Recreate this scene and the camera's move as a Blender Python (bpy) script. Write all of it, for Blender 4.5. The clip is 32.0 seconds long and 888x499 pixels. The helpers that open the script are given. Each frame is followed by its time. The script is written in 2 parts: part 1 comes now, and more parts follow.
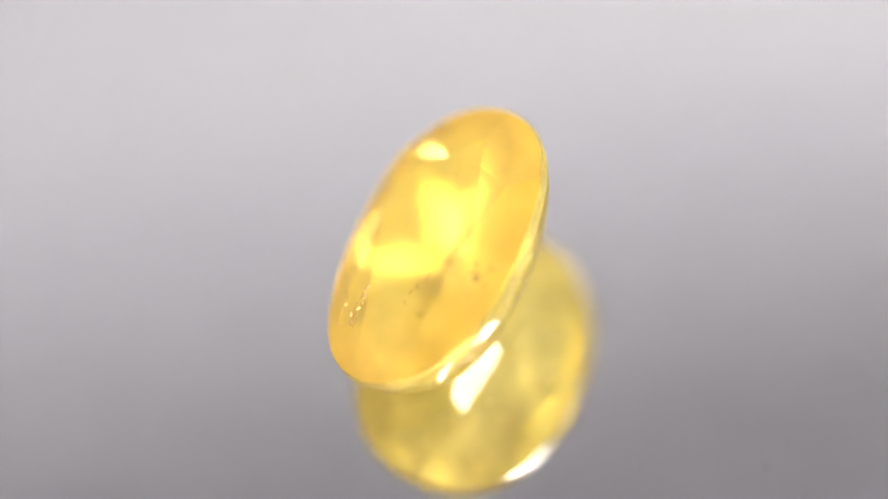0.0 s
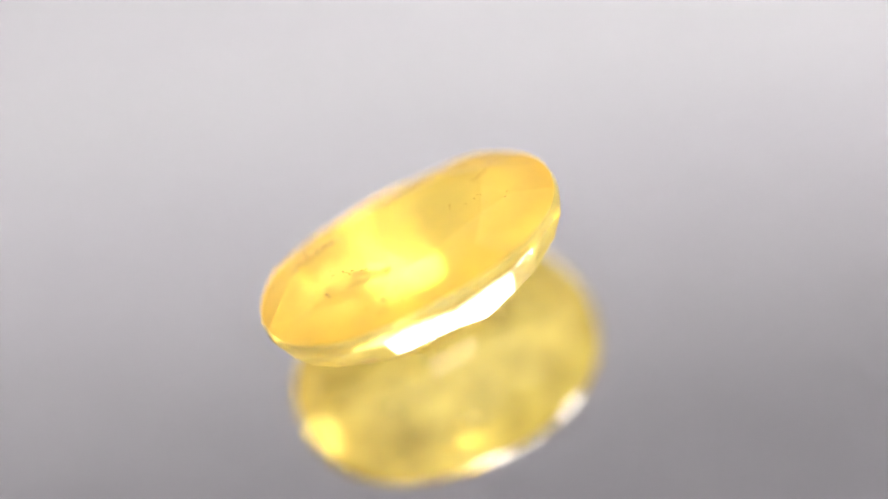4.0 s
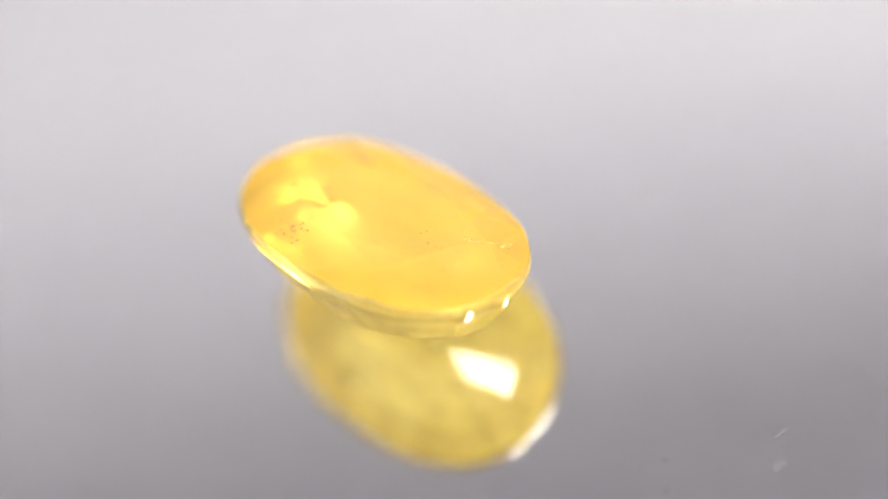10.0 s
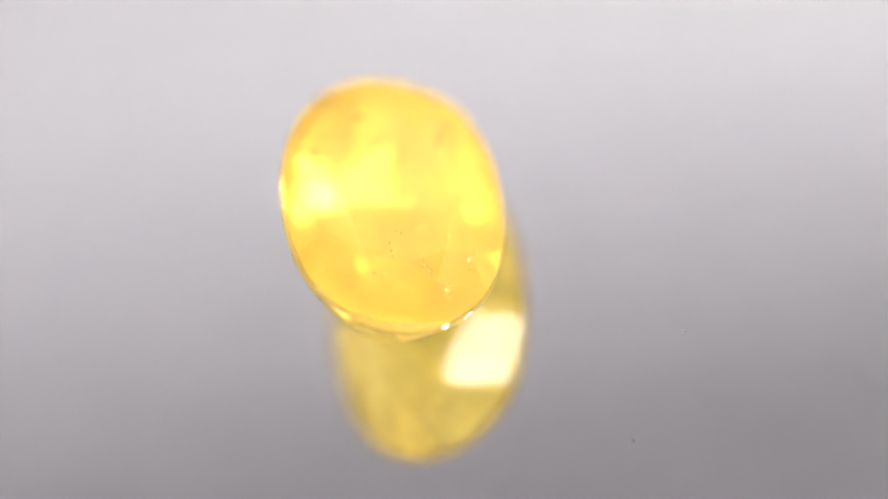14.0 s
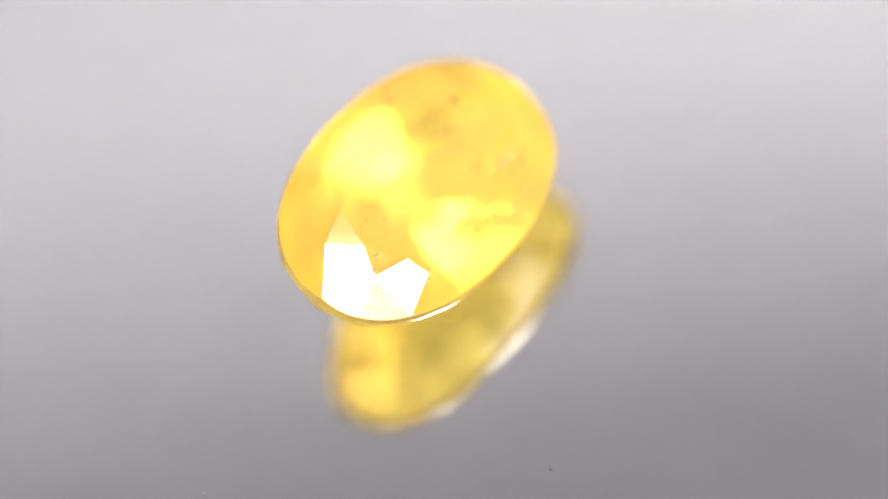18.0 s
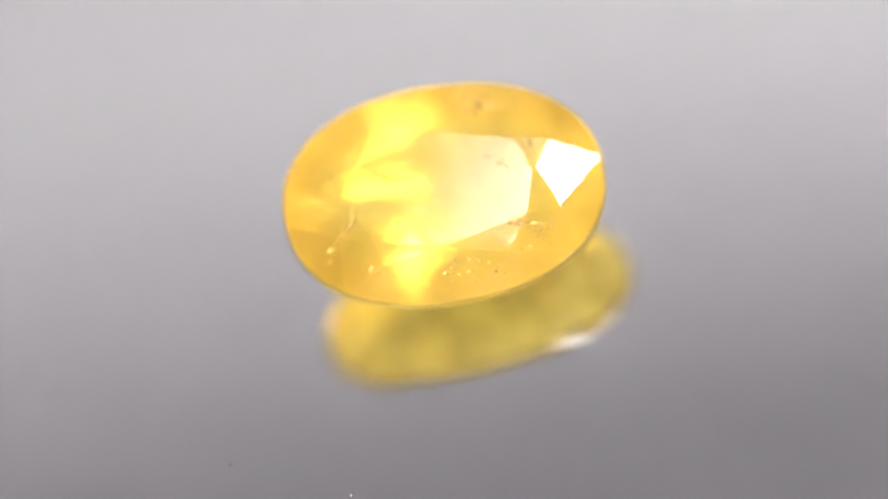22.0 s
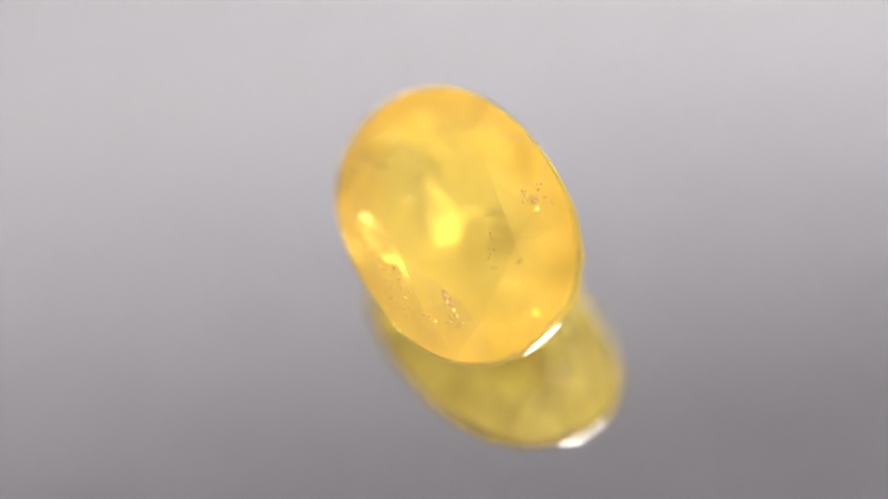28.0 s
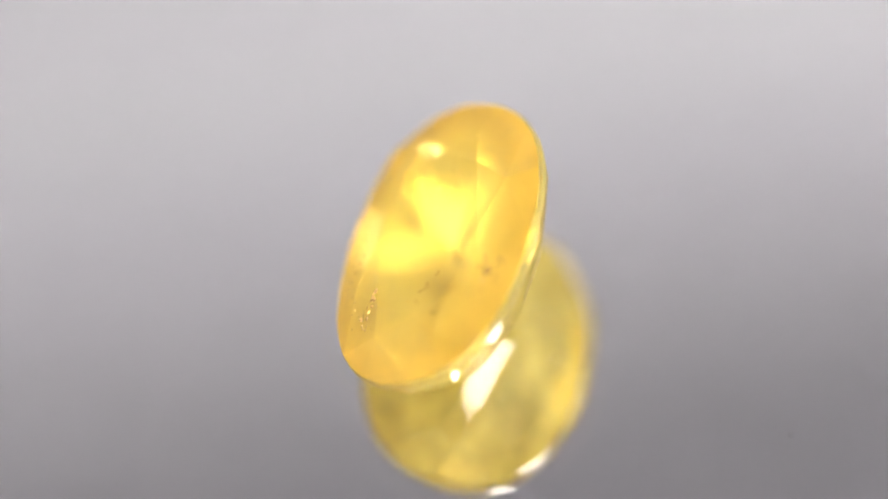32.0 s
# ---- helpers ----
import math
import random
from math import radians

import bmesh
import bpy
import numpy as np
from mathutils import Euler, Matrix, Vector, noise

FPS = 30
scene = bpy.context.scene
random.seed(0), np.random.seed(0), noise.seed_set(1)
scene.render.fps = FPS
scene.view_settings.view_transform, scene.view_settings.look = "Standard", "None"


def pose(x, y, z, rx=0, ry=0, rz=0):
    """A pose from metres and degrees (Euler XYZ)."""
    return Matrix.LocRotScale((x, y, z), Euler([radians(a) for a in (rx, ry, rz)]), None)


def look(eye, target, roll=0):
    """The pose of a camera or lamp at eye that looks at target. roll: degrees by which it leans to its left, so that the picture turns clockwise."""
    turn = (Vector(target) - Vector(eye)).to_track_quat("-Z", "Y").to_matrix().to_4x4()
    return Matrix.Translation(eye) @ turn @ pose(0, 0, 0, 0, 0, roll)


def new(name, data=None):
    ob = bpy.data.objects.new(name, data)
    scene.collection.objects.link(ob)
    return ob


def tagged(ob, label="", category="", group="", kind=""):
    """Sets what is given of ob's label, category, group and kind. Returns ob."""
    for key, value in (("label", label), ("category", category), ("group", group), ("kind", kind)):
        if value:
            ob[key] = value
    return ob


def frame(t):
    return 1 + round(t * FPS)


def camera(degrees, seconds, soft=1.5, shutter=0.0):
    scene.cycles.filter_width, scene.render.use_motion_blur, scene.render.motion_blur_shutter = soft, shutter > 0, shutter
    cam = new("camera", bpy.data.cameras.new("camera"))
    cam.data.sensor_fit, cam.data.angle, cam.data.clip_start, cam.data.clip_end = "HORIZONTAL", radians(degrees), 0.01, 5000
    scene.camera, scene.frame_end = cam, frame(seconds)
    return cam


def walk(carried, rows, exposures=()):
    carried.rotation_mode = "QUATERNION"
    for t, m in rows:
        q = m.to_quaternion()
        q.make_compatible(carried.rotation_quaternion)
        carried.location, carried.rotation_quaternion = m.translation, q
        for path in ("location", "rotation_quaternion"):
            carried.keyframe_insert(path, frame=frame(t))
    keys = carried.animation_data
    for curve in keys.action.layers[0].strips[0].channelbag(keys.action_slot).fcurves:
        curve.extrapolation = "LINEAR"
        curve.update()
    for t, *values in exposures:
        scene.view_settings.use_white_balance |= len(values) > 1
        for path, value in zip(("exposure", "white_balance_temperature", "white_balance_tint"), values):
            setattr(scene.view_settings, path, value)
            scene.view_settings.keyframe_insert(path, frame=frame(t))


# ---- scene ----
# One gemstone on a slowly turning mirror plate, filmed from close by with a long lens.
# Lengths: UNIT is the stone's length, 10 mm.
UNIT = 0.010
WIDE, POWER = 0.6935, 2.2357         # the oval outline: width to length, and its fullness
TURN = 11.0628                      # degrees a second, clockwise seen from above
EYE = Vector((0.03997, -9.39327, 12.97644)) * UNIT
AHEAD = Vector((0.0, 0.59059, -0.80697))

cam = camera(10.0, 32.0, soft=1.8)
cam.data.dof.use_dof = True
cam.data.dof.focus_distance = 15.62 * UNIT
cam.data.dof.aperture_fstop = 10.0
walk(cam, [(0.0, look(EYE, EYE + AHEAD, -18.146)), (32.0, look(EYE, EYE + AHEAD, -18.146))],
     exposures=[(0.0, 1.82), (3.0, 1.90), (6.0, 1.97), (12.0, 1.94), (17.0, 1.89), (20.0, 1.87), (21.0, 1.87), (22.0, 1.66), (23.5, 1.61),
                (25.0, 1.65), (28.0, 1.65), (32.0, 1.69)])


# ---- world and exposure ----
world = bpy.data.worlds.new("room_air")
world.use_nodes = True
world.node_tree.nodes["Background"].inputs[0].default_value = (0.9, 0.9, 1.0, 1)
world.node_tree.nodes["Background"].inputs[1].default_value = 0.0125
scene.world = world


# ---- materials ----
def material(name):
    m = bpy.data.materials.new(name)
    m.use_nodes = True
    t = m.node_tree
    t.nodes.clear()
    return m, t, t.nodes.new("ShaderNodeOutputMaterial")


def node(t, kind, **inputs):
    n = t.nodes.new(kind)
    for key, value in inputs.items():
        n.inputs[key.replace("_", " ")].default_value = value
    return n


def speckled(t, scale, low, high, detail=4.0):
    """A noise over the object's own space, mapped between two values."""
    co = t.nodes.new("ShaderNodeTexCoord")
    n = node(t, "ShaderNodeTexNoise", Scale=scale, Detail=detail)
    t.links.new(co.outputs["Object"], n.inputs["Vector"])
    r = node(t, "ShaderNodeMapRange", From_Min=0.3, From_Max=0.7, To_Min=low, To_Max=high)
    t.links.new(n.outputs["Fac"], r.inputs["Value"])
    return r.outputs["Result"], n.outputs["Fac"]


def plain(name, colour, rough=0.6, metal=0.0, grain=300.0, spread=0.06, bump=0.0):
    m, t, out = material(name)
    b = node(t, "ShaderNodeBsdfPrincipled", Roughness=rough, Metallic=metal)
    fac, raw = speckled(t, grain, 1 - spread, 1 + spread)
    mul = t.nodes.new("ShaderNodeVectorMath")
    mul.operation = "SCALE"
    mul.inputs[0].default_value = colour
    t.links.new(fac, mul.inputs["Scale"])
    t.links.new(mul.outputs[0], b.inputs["Base Color"])
    if bump:
        bp = node(t, "ShaderNodeBump", Strength=bump, Distance=0.0005)
        t.links.new(raw, bp.inputs["Height"])
        t.links.new(bp.outputs[0], b.inputs["Normal"])
    t.links.new(b.outputs[0], out.inputs[0])
    return m


def veiled(name, colour, dense):
    """A thin cloud: part of the light goes straight through."""
    m, t, out = material(name)
    mix = t.nodes.new("ShaderNodeMixShader")
    fac, _ = speckled(t, 3.0, 0.6 * dense, 1.4 * dense)
    t.links.new(fac, mix.inputs[0])
    t.links.new(t.nodes.new("ShaderNodeBsdfTransparent").outputs[0], mix.inputs[1])
    t.links.new(node(t, "ShaderNodeBsdfDiffuse", Color=(*colour, 1)).outputs[0], mix.inputs[2])
    t.links.new(mix.outputs[0], out.inputs[0])
    return m


def glowing(name, colour, strength):
    m, t, out = material(name)
    e = node(t, "ShaderNodeEmission", Color=(*colour, 1), Strength=strength)
    t.links.new(e.outputs[0], out.inputs[0])
    return m


def sapphire(name, glass, veil, milk, inner, heart, edge, polish=0.012, haze=0.1, sheen=(1.0, 0.97, 0.86)):
    """Yellow corundum with fine silk in it: polished refracting glass, a share that lets light straight on (veil) and a milky share.
    glass, milk: pairs of colours at the stone's heart and at its rim; veil and the milky shares heart, edge: pairs or single shares;
    inner: how much of the milk glows through rather than back; haze: how much the silk blurs what is seen through;
    sheen: the colour of its gloss."""
    m, t, out = material(name)
    co = t.nodes.new("ShaderNodeTexCoord")
    # 0 at the stone's heart, 1 at its rim, where colour imitates longer light paths
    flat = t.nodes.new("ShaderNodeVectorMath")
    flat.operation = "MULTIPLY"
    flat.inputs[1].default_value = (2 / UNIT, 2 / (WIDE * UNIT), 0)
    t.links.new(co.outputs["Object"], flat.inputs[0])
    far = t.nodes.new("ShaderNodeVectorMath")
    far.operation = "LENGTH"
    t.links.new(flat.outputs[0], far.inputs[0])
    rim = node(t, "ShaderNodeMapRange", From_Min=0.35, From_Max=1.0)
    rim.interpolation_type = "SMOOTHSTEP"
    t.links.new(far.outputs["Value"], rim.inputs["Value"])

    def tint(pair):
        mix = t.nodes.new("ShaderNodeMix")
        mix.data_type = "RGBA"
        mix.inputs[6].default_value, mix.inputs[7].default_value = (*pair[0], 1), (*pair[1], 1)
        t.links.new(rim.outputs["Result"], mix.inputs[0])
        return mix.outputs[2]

    def mixed(share, one, two):
        mix = t.nodes.new("ShaderNodeMixShader")
        if isinstance(share, float):
            mix.inputs[0].default_value = share
        else:
            t.links.new(share, mix.inputs[0])
        t.links.new(one.outputs[0], mix.inputs[1])
        t.links.new(two.outputs[0], mix.inputs[2])
        return mix

    clear = node(t, "ShaderNodeBsdfRefraction", Roughness=haze, IOR=1.76)
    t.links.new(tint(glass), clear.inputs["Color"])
    gloss = node(t, "ShaderNodeBsdfGlossy", Color=(*sheen, 1), Roughness=polish)
    fresnel = node(t, "ShaderNodeFresnel", IOR=1.76)
    body = mixed(fresnel.outputs[0], clear, gloss)
    if veil:
        straight = t.nodes.new("ShaderNodeBsdfTransparent")
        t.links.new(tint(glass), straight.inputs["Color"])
        body = mixed(veil, body, straight)

    # the silk: uneven at two scales
    through_milk, back_milk = t.nodes.new("ShaderNodeBsdfTranslucent"), t.nodes.new("ShaderNodeBsdfDiffuse")
    tone, _ = speckled(t, 700.0, 0.68, 1.0, 6.0)
    mottle = t.nodes.new("ShaderNodeMix")
    mottle.data_type, mottle.blend_type = "RGBA", "MULTIPLY"
    mottle.inputs[0].default_value = 1.0
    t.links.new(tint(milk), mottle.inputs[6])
    t.links.new(tone, mottle.inputs[7])
    for shader in (through_milk, back_milk):
        t.links.new(mottle.outputs[2], shader.inputs["Color"])
    coat = t.nodes.new("ShaderNodeMath")
    coat.operation = "MULTIPLY"
    coat.inputs[1].default_value = 0.7
    t.links.new(fresnel.outputs[0], coat.inputs[0])
    silk = mixed(coat.outputs[0], mixed(inner, back_milk, through_milk), gloss)
    share = node(t, "ShaderNodeMapRange", To_Min=heart, To_Max=edge)
    t.links.new(rim.outputs["Result"], share.inputs["Value"])
    cloud, _ = speckled(t, 380.0, 0.78, 1.22)
    uneven = t.nodes.new("ShaderNodeMath")
    uneven.operation, uneven.use_clamp = "MULTIPLY", True
    t.links.new(share.outputs["Result"], uneven.inputs[0])
    t.links.new(cloud, uneven.inputs[1])
    t.links.new(mixed(uneven.outputs[0], body, silk).outputs[0], out.inputs[0])
    return m


# each pair's rim is deeper: absorption along longer light paths, painted into the colour
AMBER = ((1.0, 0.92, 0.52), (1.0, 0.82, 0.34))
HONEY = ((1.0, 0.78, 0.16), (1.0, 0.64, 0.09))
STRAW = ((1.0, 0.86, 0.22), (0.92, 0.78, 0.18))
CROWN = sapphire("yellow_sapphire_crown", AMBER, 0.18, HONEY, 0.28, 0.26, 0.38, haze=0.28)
# same stone as the crown, painted paler to imitate light entering the underside
BASE = sapphire("yellow_sapphire_lit_base", ((1.0, 0.94, 0.58), (1.0, 0.91, 0.48)), 0.0, STRAW, 0.44, 0.36, 0.54, 0.15, 0.16, (0.90, 0.82, 0.58))
FROSTED = sapphire("frosted_girdle", ((1.0, 0.95, 0.60), (1.0, 0.95, 0.60)), 0.0, STRAW, 0.45, 0.22, 0.22, 0.03)
MIRROR = plain("mirror_silver", (0.87, 0.86, 0.875), 0.0, 1.0, 900.0, 0.01)
PLATTER = plain("dark_platter", (0.04, 0.04, 0.045), 0.4)
CLOTH = plain("white_tent_cloth", (0.635, 0.63, 0.64), 0.9, 0.0, 90.0, 0.04)
BOARD = plain("grey_table", (0.6, 0.6, 0.62), 0.6)
SHELL = plain("lamp_shell", (0.08, 0.08, 0.085), 0.5)
FIBRE = plain("pale_fibre", (0.22, 0.212, 0.216), 0.6)
FLAW = plain("pale_inclusion", (0.80, 0.55, 0.15), 0.5)
DARK_FLAW = plain("brown_inclusion", (0.40, 0.24, 0.06), 0.6)
WISP = veiled("brown_wisp", (0.38, 0.22, 0.06), 0.32)
LAMP = glowing("lamp_diffuser", (1.0, 0.965, 0.955), 21.5)
WEAK_LAMP = glowing("weak_lamp_diffuser", (1.0, 0.965, 0.955), 1.7)
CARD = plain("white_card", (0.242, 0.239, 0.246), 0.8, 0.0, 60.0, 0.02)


# ---- mesh helpers ----
def mesh_of(name, verts, faces, mat):
    me = bpy.data.meshes.new(name)
    me.from_pydata([tuple(v) for v in verts], [], [tuple(f) for f in faces])
    me.update()
    me.materials.append(mat)
    return me


def part(name, bm, mat, parent, label=""):
    """Links a bmesh as one mesh object under a thing or a part."""
    me = bpy.data.meshes.new(name)
    bm.to_mesh(me)
    bm.free()
    me.materials.append(mat)
    ob = new(name, me)
    ob.parent = parent
    return tagged(ob, label)


def box_bm(x0, y0, z0, x1, y1, z1, bevel=0.0):
    bm = bmesh.new()
    bmesh.ops.create_cube(bm, size=1.0, matrix=Matrix.LocRotScale(((x0 + x1) / 2, (y0 + y1) / 2, (z0 + z1) / 2), None, (x1 - x0, y1 - y0, z1 - z0)))
    if bevel:
        bmesh.ops.bevel(bm, geom=bm.edges[:], offset=bevel, segments=2, affect="EDGES")
    return bm


def disc_bm(radius, z0, z1, segments=96, bevel=0.0):
    bm = bmesh.new()
    bmesh.ops.create_cone(bm, cap_ends=True, segments=segments, radius1=radius, radius2=radius, depth=z1 - z0,
                          matrix=Matrix.Translation((0, 0, (z0 + z1) / 2)))
    if bevel:
        rim = [e for e in bm.edges if abs(e.verts[0].co.z - e.verts[1].co.z) < 1e-9]
        bmesh.ops.bevel(bm, geom=rim, offset=bevel, segments=2, affect="EDGES")
    return bm


# ---- the light tent round the turntable ----
def wall(name, bm, mat, label):
    me = bpy.data.meshes.new(name)
    bm.to_mesh(me)
    bm.free()
    me.materials.append(mat)
    return tagged(new(name, me), label, "wall", kind="structure")


HALF, HIGH, THICK = 0.60, 0.95, 0.004
wall("ground", box_bm(-HALF, -HALF, -0.050, HALF, HALF, -0.030), BOARD, "plain pale table top under the turntable")
wall("wall_left", box_bm(-HALF - THICK, -HALF, -0.050, -HALF, HALF, HIGH), CLOTH, "white cloth side of a light tent")
wall("wall_right", box_bm(HALF, -HALF, -0.050, HALF + THICK, HALF, HIGH), CLOTH, "white cloth side of a light tent")
wall("wall_back", box_bm(-HALF, HALF, -0.050, HALF, HALF + THICK, HIGH), CLOTH, "white cloth back of a light tent")
wall("wall_front", box_bm(-HALF, -HALF - THICK, -0.050, HALF, -HALF, HIGH), CLOTH, "white cloth front of a light tent")
wall("ceiling", box_bm(-HALF, -HALF, HIGH, HALF, HALF, HIGH + THICK), CLOTH, "white cloth top of a light tent")


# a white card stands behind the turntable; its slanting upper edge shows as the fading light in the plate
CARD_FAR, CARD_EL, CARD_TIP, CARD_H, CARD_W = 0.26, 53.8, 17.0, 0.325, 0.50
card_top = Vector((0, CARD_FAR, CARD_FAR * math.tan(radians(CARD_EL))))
card_m = Matrix.Translation(card_top) @ pose(0, 0, 0, 0, -CARD_TIP, 0)
card = tagged(new("white_card"), "large white foam card standing aslant behind the turntable", "card")
card.matrix_basis = card_m
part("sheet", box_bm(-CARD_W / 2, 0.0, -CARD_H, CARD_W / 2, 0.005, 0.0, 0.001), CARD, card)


def ring_light(radius, width, m):
    """A ring lamp: a dark housing with a glowing flat ring, on a boom from the tent's top."""
    thing = tagged(new("ring_light"), "large white ring lamp in a dark housing hung above the plate", "lamp")
    thing.matrix_basis = m

    def loop(r0, r1, z0, z1, begin=0.0, end=360.0):
        """A flat ring, or an arc of it, a little taller than wide."""
        bm = bmesh.new()
        whole = end - begin > 359.9
        steps = 96 if whole else max(6, round((end - begin) / 4))
        rows = []
        for i in range(steps + (not whole)):
            a = radians(begin + (end - begin) * i / steps)
            rows.append([bm.verts.new((r * math.cos(a), 1.06 * r * math.sin(a) + 0.045 * radius, z)) for r, z in ((r0, z0), (r1, z0), (r1, z1), (r0, z1))])
        for i in range(steps):
            a, b = rows[i], rows[(i + 1) % len(rows)]
            for j in range(4):
                bm.faces.new((a[j], a[(j + 1) % 4], b[(j + 1) % 4], b[j]))
        if not whole:
            bm.faces.new(rows[0])
            bm.faces.new(rows[-1][::-1])
        bmesh.ops.recalc_face_normals(bm, faces=bm.faces[:])
        return bm
    part("housing", loop(radius - width / 2 - 0.006, radius + width / 2 + 0.006, 0.001, 0.025), SHELL, thing)
    down = thing.matrix_basis.inverted()
    for r in (-1, 1):
        foot, head = Vector((r * radius, 0, 0.024)), down @ Vector(((thing.matrix_basis @ Vector((r * radius, 0, 0.024))).xy[:] + (HIGH,)))
        rod = bmesh.new()
        way = head - foot
        bmesh.ops.create_cone(rod, cap_ends=True, segments=12, radius1=0.004, radius2=0.004, depth=way.length,
                              matrix=Matrix.Translation((foot + head) / 2) @ way.to_track_quat("Z", "Y").to_matrix().to_4x4())
        part("hanger", rod, SHELL, thing, "thin dark rod")
    part("diffuser", loop(radius - width / 2, radius + width / 2, -0.002, 0.0006, 57, 379), LAMP, thing, "glowing white ring diffuser")
    part("diffuser", loop(radius - width / 2, radius + width / 2, -0.002, 0.0006, 19.2, 56.8), WEAK_LAMP, thing, "weaker segment of the ring diffuser")
    return thing


LAMP_WAY, LAMP_FAR = Vector((0.3192, -0.2556, 0.9126)).normalized(), 0.60
ring_light(0.2190 * LAMP_FAR, 0.0880 * LAMP_FAR, look(LAMP_WAY * LAMP_FAR, (0, 0, 0.003)))


# ---- the turntable ----
turntable = tagged(new("turntable"), "round turntable with a polished silver mirror plate", "turntable")
part("mirror_plate", disc_bm(0.070, -0.003, 0.0, 160, 0.0004), MIRROR, turntable, "polished mirror plate, silvery grey")
part("platter", disc_bm(0.066, -0.012, -0.0031, 96, 0.001), PLATTER, turntable)
part("base", disc_bm(0.050, -0.030, -0.0121, 96, 0.001), PLATTER, turntable)


# ---- the gemstone ----


def oval(k, phi, z, ky=None):
    """A point of the stone's oval outline, drawn in by k, at the angle phi in degrees."""
    c, s = math.cos(radians(phi)), math.sin(radians(phi))
    r = (abs(c) ** POWER + abs(s) ** POWER) ** (-1 / POWER)
    return Vector((0.5 * k * r * c, 0.5 * WIDE * (ky or k) * r * s, z)) * UNIT


# angles of the main facets at the table, of the star tips and of the kites' lower tips
MAINS = [7, 37, 90, 145, 186, 221, 268, 325]
STARS = [24, 63, 118, 162, 204, 236, 298, 336]
TIPS = [6, 40, 90, 140, 185, 228, 270, 318]
INSET = [0.59, 0.58, 0.54, 0.58, 0.59, 0.595, 0.535, 0.585]
TABLE_Z, GIRDLE_TOP, GIRDLE_LOW = 0.0883, 0.0323, -0.022
# the star tips: drawn in from the outline, height
APEX = [(0.7516, 0.0727), (0.7489, 0.0719), (0.7527, 0.0745), (0.7503, 0.0724), (0.738, 0.0757), (0.7519, 0.0732), (0.7494, 0.0731), (0.7564, 0.0759)]
# the cuts of the underside, each a plane: where it touches the stone, and the way and the steepness it faces
# first tier, from the girdle down: angle round the stone, way, steepness
FIRST_TIER = [
    (14, 13, 58), (36, 46, 57), (58, 66, 56), (81, 83, 57), (103, 99, 56), (126, 115, 57), (148, 131, 58), (170, 166, 59), (197, 202, 57),
    (213, 226, 51), (228, 250, 43), (254, 266, 43.5), (277.5, 277, 45), (303, 290, 44.5), (328.5, 309, 48), (352, 337.2, 56.2)]
# below it: angle round the stone, inset, height, way, steepness
SECOND_TIER = [
    (14, 0.84, -0.160, 5.1, 28.7), (36, 0.79, -0.147, 33.4, 39.5), (58, 0.76, -0.155, 52.2, 36.2), (81, 0.76, -0.160, 73.2, 41),
    (103, 0.76, -0.160, 83.1, 41), (126, 0.77, -0.155, 120, 33.7), (148, 0.8, -0.147, 138.1, 38), (170, 0.84, -0.151, 168, 34),
    (197, 0.84, -0.139, 208, 32), (228, 0.78, -0.116, 242, 38), (254, 0.75, -0.113, 262, 41.5), (277.5, 0.75, -0.113, 275, 42),
    (303, 0.76, -0.114, 293, 41), (328.5, 0.8, -0.121, 314, 38), (352, 0.84, -0.139, 349, 36.9)]
LOWER_TIERS = [
    (7.9, 0.48, -0.243, 19, 22.2), (40, 0.55, -0.243, 50, 29), (70, 0.5, -0.2466, 76.1, 29), (110, 0.5, -0.2466, 104, 29),
    (140, 0.55, -0.243, 130, 29), (170.6, 0.524, -0.244, 179, 19.4), (215, 0.55, -0.23, 227.9, 27), (250, 0.5, -0.236, 257.1, 34.8),
    (290, 0.5, -0.236, 282, 35), (325, 0.55, -0.23, 310, 28), (131, 0.204, -0.306, 68.5, 12.9), (270, 0.14, -0.32, 275, 29)]


def facet(name, corners, parent, label="", mat=CROWN):
    """One flat polished face of the stone, seen from outside anticlockwise."""
    me = mesh_of(name, corners, [range(len(corners))], mat)
    ob = new(name, me)
    ob.parent = parent
    return tagged(ob, label)


def outline(a, b, p, q, inner, steps=5):
    """The stone's edge from p at angle a to q at angle b, in the plane through both and an inner corner."""
    n = (q - p).cross(inner - p)
    edge = []
    for i in range(steps + 1):
        v = oval(1, a + (b - a) * i / steps, 0)
        v.z = p.z - (n.x * (v.x - p.x) + n.y * (v.y - p.y)) / n.z
        edge.append(v)
    return edge


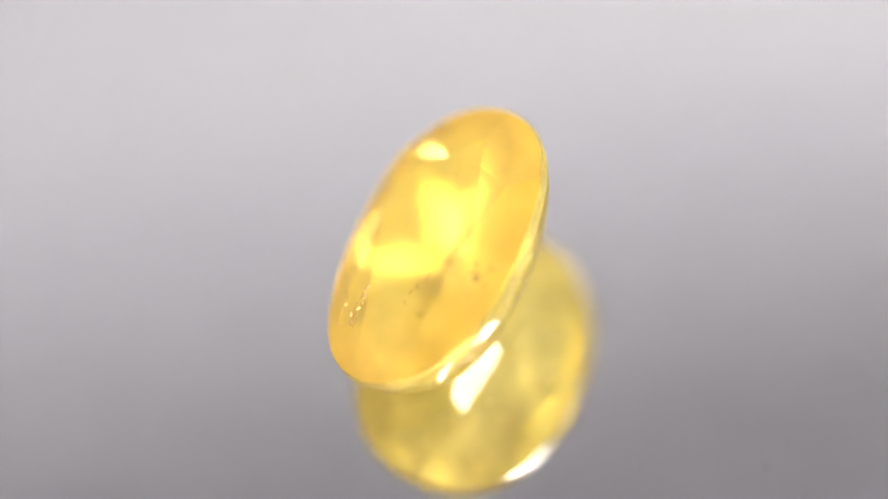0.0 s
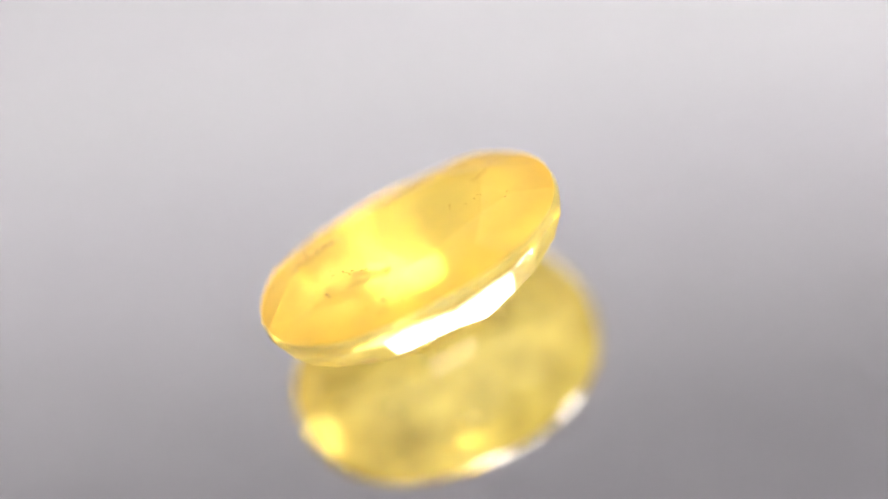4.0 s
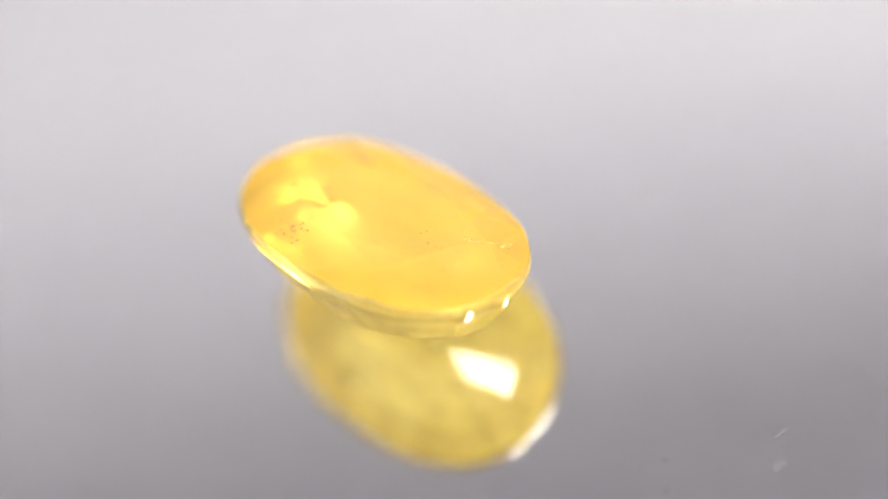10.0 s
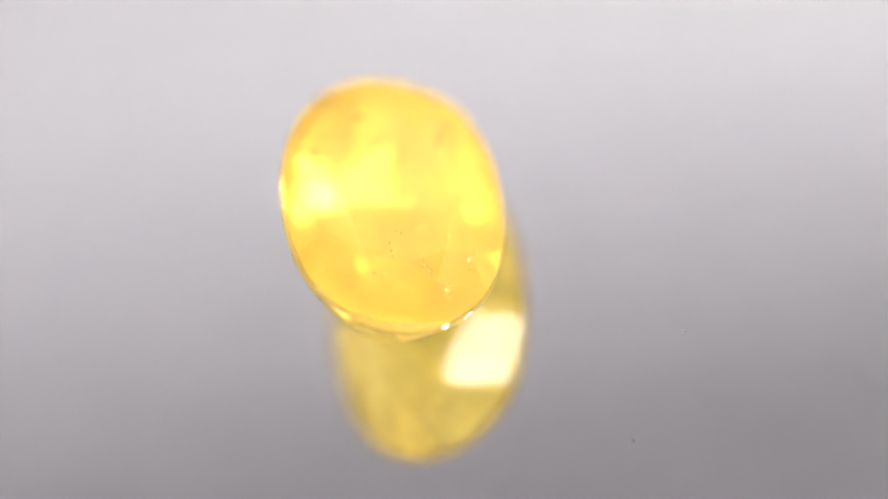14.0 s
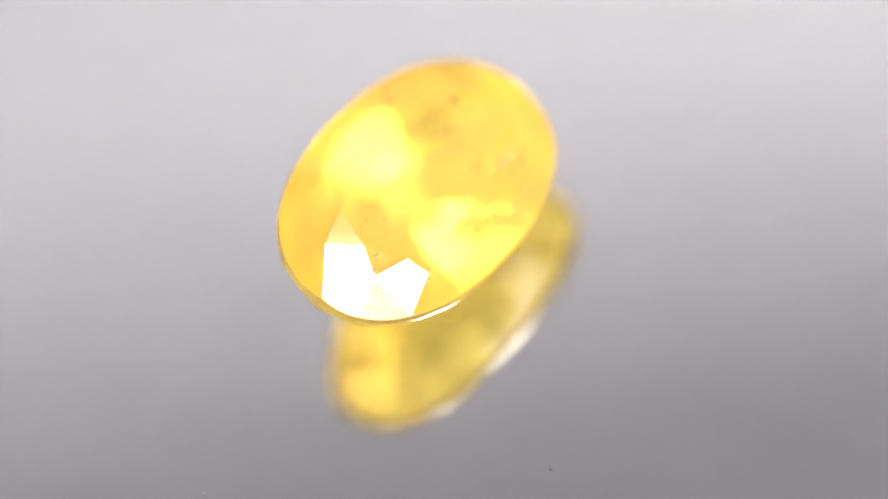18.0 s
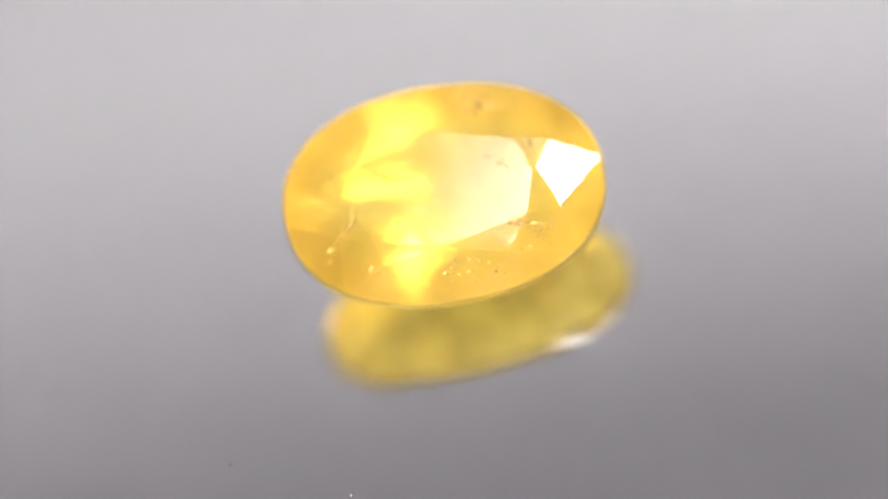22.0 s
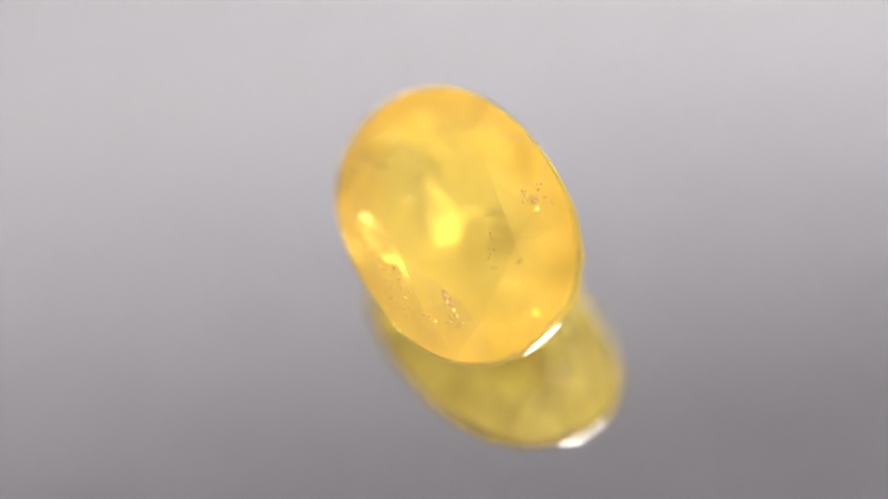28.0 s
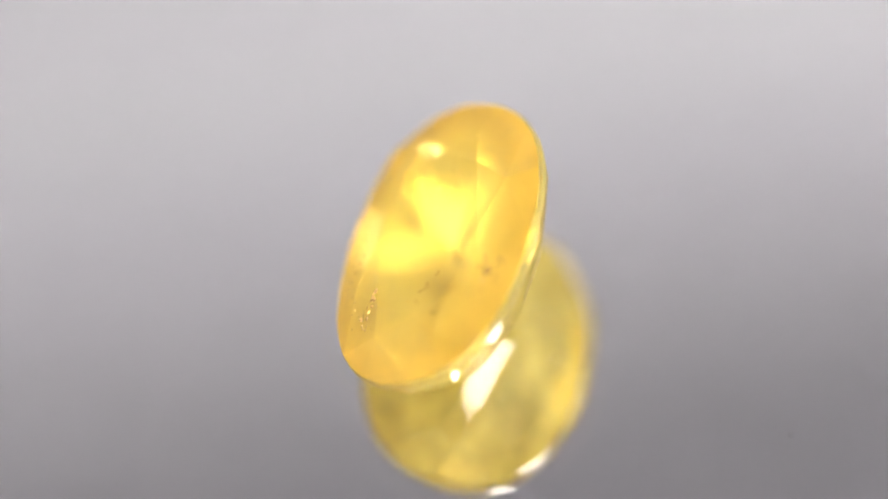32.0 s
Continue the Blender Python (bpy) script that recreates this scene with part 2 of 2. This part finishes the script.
def gemstone():
    gem = tagged(new("gemstone"), "oval faceted yellow sapphire, cloudy and translucent, leaning on a mirror plate", "gemstone")
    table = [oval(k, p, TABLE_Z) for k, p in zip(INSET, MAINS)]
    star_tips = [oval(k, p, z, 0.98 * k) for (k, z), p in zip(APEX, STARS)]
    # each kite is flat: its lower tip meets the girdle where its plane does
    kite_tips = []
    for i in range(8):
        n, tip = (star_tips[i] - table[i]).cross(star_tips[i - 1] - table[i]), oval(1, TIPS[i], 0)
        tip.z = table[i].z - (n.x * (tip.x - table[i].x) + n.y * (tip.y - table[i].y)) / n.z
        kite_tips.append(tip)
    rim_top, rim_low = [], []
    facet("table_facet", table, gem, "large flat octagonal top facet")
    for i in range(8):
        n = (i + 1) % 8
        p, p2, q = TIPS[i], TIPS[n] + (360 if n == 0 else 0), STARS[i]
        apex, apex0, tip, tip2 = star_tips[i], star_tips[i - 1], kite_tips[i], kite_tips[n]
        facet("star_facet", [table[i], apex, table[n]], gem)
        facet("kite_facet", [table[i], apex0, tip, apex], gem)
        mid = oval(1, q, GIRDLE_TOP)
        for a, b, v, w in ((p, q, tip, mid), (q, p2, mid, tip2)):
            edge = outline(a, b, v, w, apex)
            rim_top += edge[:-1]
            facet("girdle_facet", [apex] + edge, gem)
    # the underside: an oval block cut flat once for each facet
    bm = bmesh.new()
    block = [bm.verts.new(oval(1, 3.0 * i, 0) / UNIT) for i in range(120)]
    low = bmesh.ops.extrude_face_region(bm, geom=[bm.faces.new(block)])
    bmesh.ops.translate(bm, vec=(0, 0, -0.6), verts=[v for v in low["geom"] if isinstance(v, bmesh.types.BMVert)])
    bmesh.ops.recalc_face_normals(bm, faces=bm.faces[:])
    for phi, k, z, way, steep in [(phi, 1.0, -0.018, way, steep) for phi, way, steep in FIRST_TIER] + SECOND_TIER + LOWER_TIERS:
        n = Vector((math.cos(radians(way)) * math.sin(radians(steep)), math.sin(radians(way)) * math.sin(radians(steep)), -math.cos(radians(steep))))
        cut = bmesh.ops.bisect_plane(bm, geom=bm.verts[:] + bm.edges[:] + bm.faces[:], dist=1e-6, plane_co=oval(k, phi, z) / UNIT,
                                     plane_no=n, clear_outer=True)
        edges = [e for e in cut["geom_cut"] if isinstance(e, bmesh.types.BMEdge)]
        if len(edges) > 2:
            bmesh.ops.contextual_create(bm, geom=edges)
    bmesh.ops.recalc_face_normals(bm, faces=bm.faces[:])
    for f in bm.faces:
        if f.normal.z < -0.05:
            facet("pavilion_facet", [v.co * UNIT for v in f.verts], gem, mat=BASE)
            rim_low += [v.co * UNIT for v in f.verts if any(abs(g.normal.z) < 0.02 for g in v.link_faces)]
    bm.free()
    # the thin frosted girdle between the two rims
    def around(v):
        return math.atan2(v.y, v.x) % (2 * math.pi)
    low = sorted((around(v), v.z) for v in rim_low)
    heights = ([low[-1][0] - 2 * math.pi] + [a for a, _ in low] + [low[0][0] + 2 * math.pi], [low[-1][1]] + [z for _, z in low] + [low[0][1]])
    count, verts, quads = len(rim_top), [], []
    # three narrow bands, one above the other; each row lies at a share of the height and an outward swell
    for u, swell in ((0.0, 0.0), (0.28, 0.0060), (0.60, 0.0068), (1.0, 0.0)):
        for v in rim_top:
            z = float(np.interp(around(v), *heights))
            out = Vector((v.x, v.y / WIDE ** 2, 0)).normalized() * swell * UNIT
            verts.append(Vector((v.x + out.x, v.y + out.y, v.z + (z - v.z) * u)))
    for j in range(3):
        quads += [(i + count * (j + 1), (i + 1) % count + count * (j + 1), (i + 1) % count + count * j, i + count * j) for i in range(count)]
    band = mesh_of("girdle", verts, quads, FROSTED)
    band.polygons.foreach_set("use_smooth", [True] * len(band.polygons))
    for edge in band.edges:
        edge.use_edge_sharp = edge.vertices[0] // count == edge.vertices[1] // count
    ob = new("girdle", band)
    ob.parent = gem
    tagged(ob, "thin frosted edge band")
    return gem


def crown_z(x, y):
    """Height of the crown's surface over the girdle plane, in stone lengths."""
    k = (abs(x / 0.5) ** POWER + abs(y / (0.5 * WIDE)) ** POWER) ** (1 / POWER)
    return float(np.interp(k, (0.58, 0.745, 1.0), (TABLE_Z, 0.073, GIRDLE_TOP)))


def fleck_mesh(seed, mat):
    bm = bmesh.new()
    bmesh.ops.create_icosphere(bm, subdivisions=2, radius=1.0)
    for v in bm.verts:
        v.co *= 1 + 0.55 * noise.noise(v.co * 1.4 + Vector((seed * 7.3, 1.1, 2.7)))
        v.co.z *= 0.35
    me = bpy.data.meshes.new("inclusion")
    bm.to_mesh(me)
    bm.free()
    me.materials.append(mat)
    return me


def inclusions(gem):
    """Crystals and short cracks that reach the crown's surface, strewn along a few lines."""
    pale, dark = [fleck_mesh(i, FLAW) for i in range(4)], [fleck_mesh(i + 9, DARK_FLAW) for i in range(4)]
    rng = random.Random(5)
    # from, to, how many, spread, size, length to width, share of pale ones
    lines = (((-0.294, -0.064), (-0.392, -0.149), 9, 0.003, 0.0034, 3.6, 0.35),
             ((-0.290, -0.060), (-0.310, -0.075), 6, 0.010, 0.0035, 1.5, 0.4),
             ((0.10, 0.265), (0.20, 0.255), 16, 0.030, 0.0045, 1.6, 0.1),
             ((0.105, 0.274), (0.182, 0.278), 2, 0.002, 0.0050, 1.0, 0.0),
             ((0.190, -0.145), (0.281, -0.163), 10, 0.012, 0.0050, 2.0, 0.1),
             ((0.281, -0.175), (0.345, -0.165), 7, 0.025, 0.0040, 1.6, 0.1),
             ((-0.05, -0.265), (0.16, -0.262), 20, 0.022, 0.0036, 1.5, 0.06),
             ((-0.29, -0.220), (-0.21, -0.225), 9, 0.020, 0.0036, 1.6, 0.10),
             ((-0.345, -0.112), (-0.375, -0.166), 7, 0.008, 0.0034, 1.4, 0.15),
             ((0.150, 0.077), (0.267, 0.003), 9, 0.012, 0.0038, 2.2, 0.05),
             ((-0.33, 0.10), (-0.20, 0.03), 9, 0.045, 0.0028, 1.4, 0.15),
             ((0.20, -0.245), (0.29, -0.215), 7, 0.018, 0.0032, 1.4, 0.05))
    for a, b, count, spread, size, stretch, light in lines:
        angle = math.atan2(b[1] - a[1], b[0] - a[0])
        for i in range(count):
            u = (i + 0.5) / count
            x = a[0] + (b[0] - a[0]) * u + rng.gauss(0, spread) * 0.7
            y = a[1] + (b[1] - a[1]) * u + rng.gauss(0, spread) * 0.7
            r = size * rng.uniform(0.5, 1.25)
            ob = new("inclusion", rng.choice(pale if rng.random() < light else dark))
            ob.parent = gem
            ob.matrix_basis = Matrix.LocRotScale(Vector((x, y, crown_z(x, y) - 0.22 * r)) * UNIT,
                                                 Euler((rng.gauss(0, 0.2), rng.gauss(0, 0.2), angle + rng.gauss(0, 0.4))),
                                                 Vector((r * stretch, r, r)) * UNIT)


def wisps(gem):
    """Brownish clouds of fine silk a little below the crown's surface."""
    meshes = [fleck_mesh(i + 20, WISP) for i in range(5)]
    rng = random.Random(11)
    # where, how many, spread, size, way
    for x0, y0, count, spread, size, way in (
            (0.185, 0.110, 9, 0.035, 0.013, 20), (0.270, 0.075, 7, 0.030, 0.012, -30), (0.140, 0.250, 8, 0.028, 0.012, -10),
            (0.105, 0.150, 6, 0.022, 0.011, 40), (0.265, -0.160, 8, 0.028, 0.013, -15), (0.312, -0.195, 5, 0.016, 0.010, 30),
            (0.165, 0.070, 6, 0.026, 0.011, 60), (0.165, -0.180, 6, 0.024, 0.010, 0), (-0.170, 0.070, 6, 0.034, 0.011, 25),
            (-0.010, -0.225, 6, 0.030, 0.010, 5), (-0.300, 0.120, 5, 0.030, 0.010, 70), (-0.250, -0.200, 5, 0.022, 0.010, -35)):
        for _ in range(count):
            x, y, r = x0 + rng.gauss(0, spread), y0 + rng.gauss(0, 0.7 * spread), size * rng.uniform(0.5, 1.3)
            ob = new("wisp", rng.choice(meshes))
            ob.parent = gem
            ob.matrix_basis = Matrix.LocRotScale(Vector((x, y, crown_z(x, y) - rng.uniform(0.012, 0.032))) * UNIT,
                                                 Euler((rng.gauss(0, 0.4), rng.gauss(0, 0.4), radians(way) + rng.gauss(0, 0.5))),
                                                 Vector((r * rng.uniform(1.2, 2.6), r, 0.7 * r)) * UNIT)


GEM = gemstone()
inclusions(GEM)
wisps(GEM)
LEAN = pose(0, 0, 0, 21.4278, 0, 0) @ pose(0, 0, 0, 0, -3.2483, 0) @ pose(0, 0, 0, 0, 0, -19.8055)
GEM_AT = Matrix.Translation(Vector((0.1061, 0.0563, 0.3086)) * UNIT) @ LEAN


# ---- dust on the plate ----
def lint(length, bend, m):
    bm = bmesh.new()
    rings, sides, r = 7, 6, 0.0027 * UNIT
    rows = []
    for i in range(rings):
        s = i / (rings - 1) - 0.5
        c = Vector((s * length, bend * math.cos(s * math.pi), r))
        k = r * (1.0 - 0.6 * abs(2 * s) ** 2)
        rows.append([bm.verts.new(c + Vector((0, k * math.cos(a), k * math.sin(a)))) for a in [2 * math.pi * j / sides for j in range(sides)]])
    for a, b in zip(rows, rows[1:]):
        for j in range(sides):
            bm.faces.new((a[j], a[(j + 1) % sides], b[(j + 1) % sides], b[j]))
    bm.faces.new(rows[0][::-1])
    bm.faces.new(rows[-1])
    me = bpy.data.meshes.new("lint_fibre")
    bm.to_mesh(me)
    bm.free()
    me.materials.append(FIBRE)
    return tagged(new("lint_fibre", me), "tiny pale lint fibre lying on the mirror", "lint", "lint on the plate"), m


def speck(radius, m):
    bm = bmesh.new()
    bmesh.ops.create_icosphere(bm, subdivisions=2, radius=radius)
    for v in bm.verts:
        v.co *= 1 + 0.3 * noise.noise(v.co / radius * 1.3 + Vector((m.translation.x * 900, 0, 0)))
        v.co.z = v.co.z * 0.7 + radius * 0.7
    me = bpy.data.meshes.new("dust_speck")
    bm.to_mesh(me)
    bm.free()
    me.materials.append(FIBRE)
    return tagged(new("dust_speck", me), "tiny pale dust speck lying on the mirror", "dust", "dust on the plate"), m


def spot(x, y, rz=0):
    return pose(x * UNIT, y * UNIT, 0, 0, 0, rz)


DUST = [
    lint(0.053 * UNIT, 0.005 * UNIT, spot(-1.236, 0.272, 51)),
    lint(0.050 * UNIT, -0.004 * UNIT, spot(-1.275, 0.381, 62)),
    speck(0.0042 * UNIT, spot(-0.927, 0.454)),
    speck(0.004 * UNIT, spot(-0.969, 0.558)),
    speck(0.0042 * UNIT, spot(-0.866, -0.268)),
    speck(0.0042 * UNIT, spot(-0.590, -0.578)),
    speck(0.004 * UNIT, spot(0.809, 1.017)),
]


# ---- what moves: all that lies on the plate turns with it ----
def turned(t):
    return pose(0, 0, 0, 0, 0, -TURN * (t - 23.0))


def motions():
    times = [float(i) for i in range(33)]
    for thing, m in [(turntable, Matrix.Identity(4)), (GEM, GEM_AT)] + DUST:
        walk(thing, [(t, turned(t) @ m) for t in times])


motions()
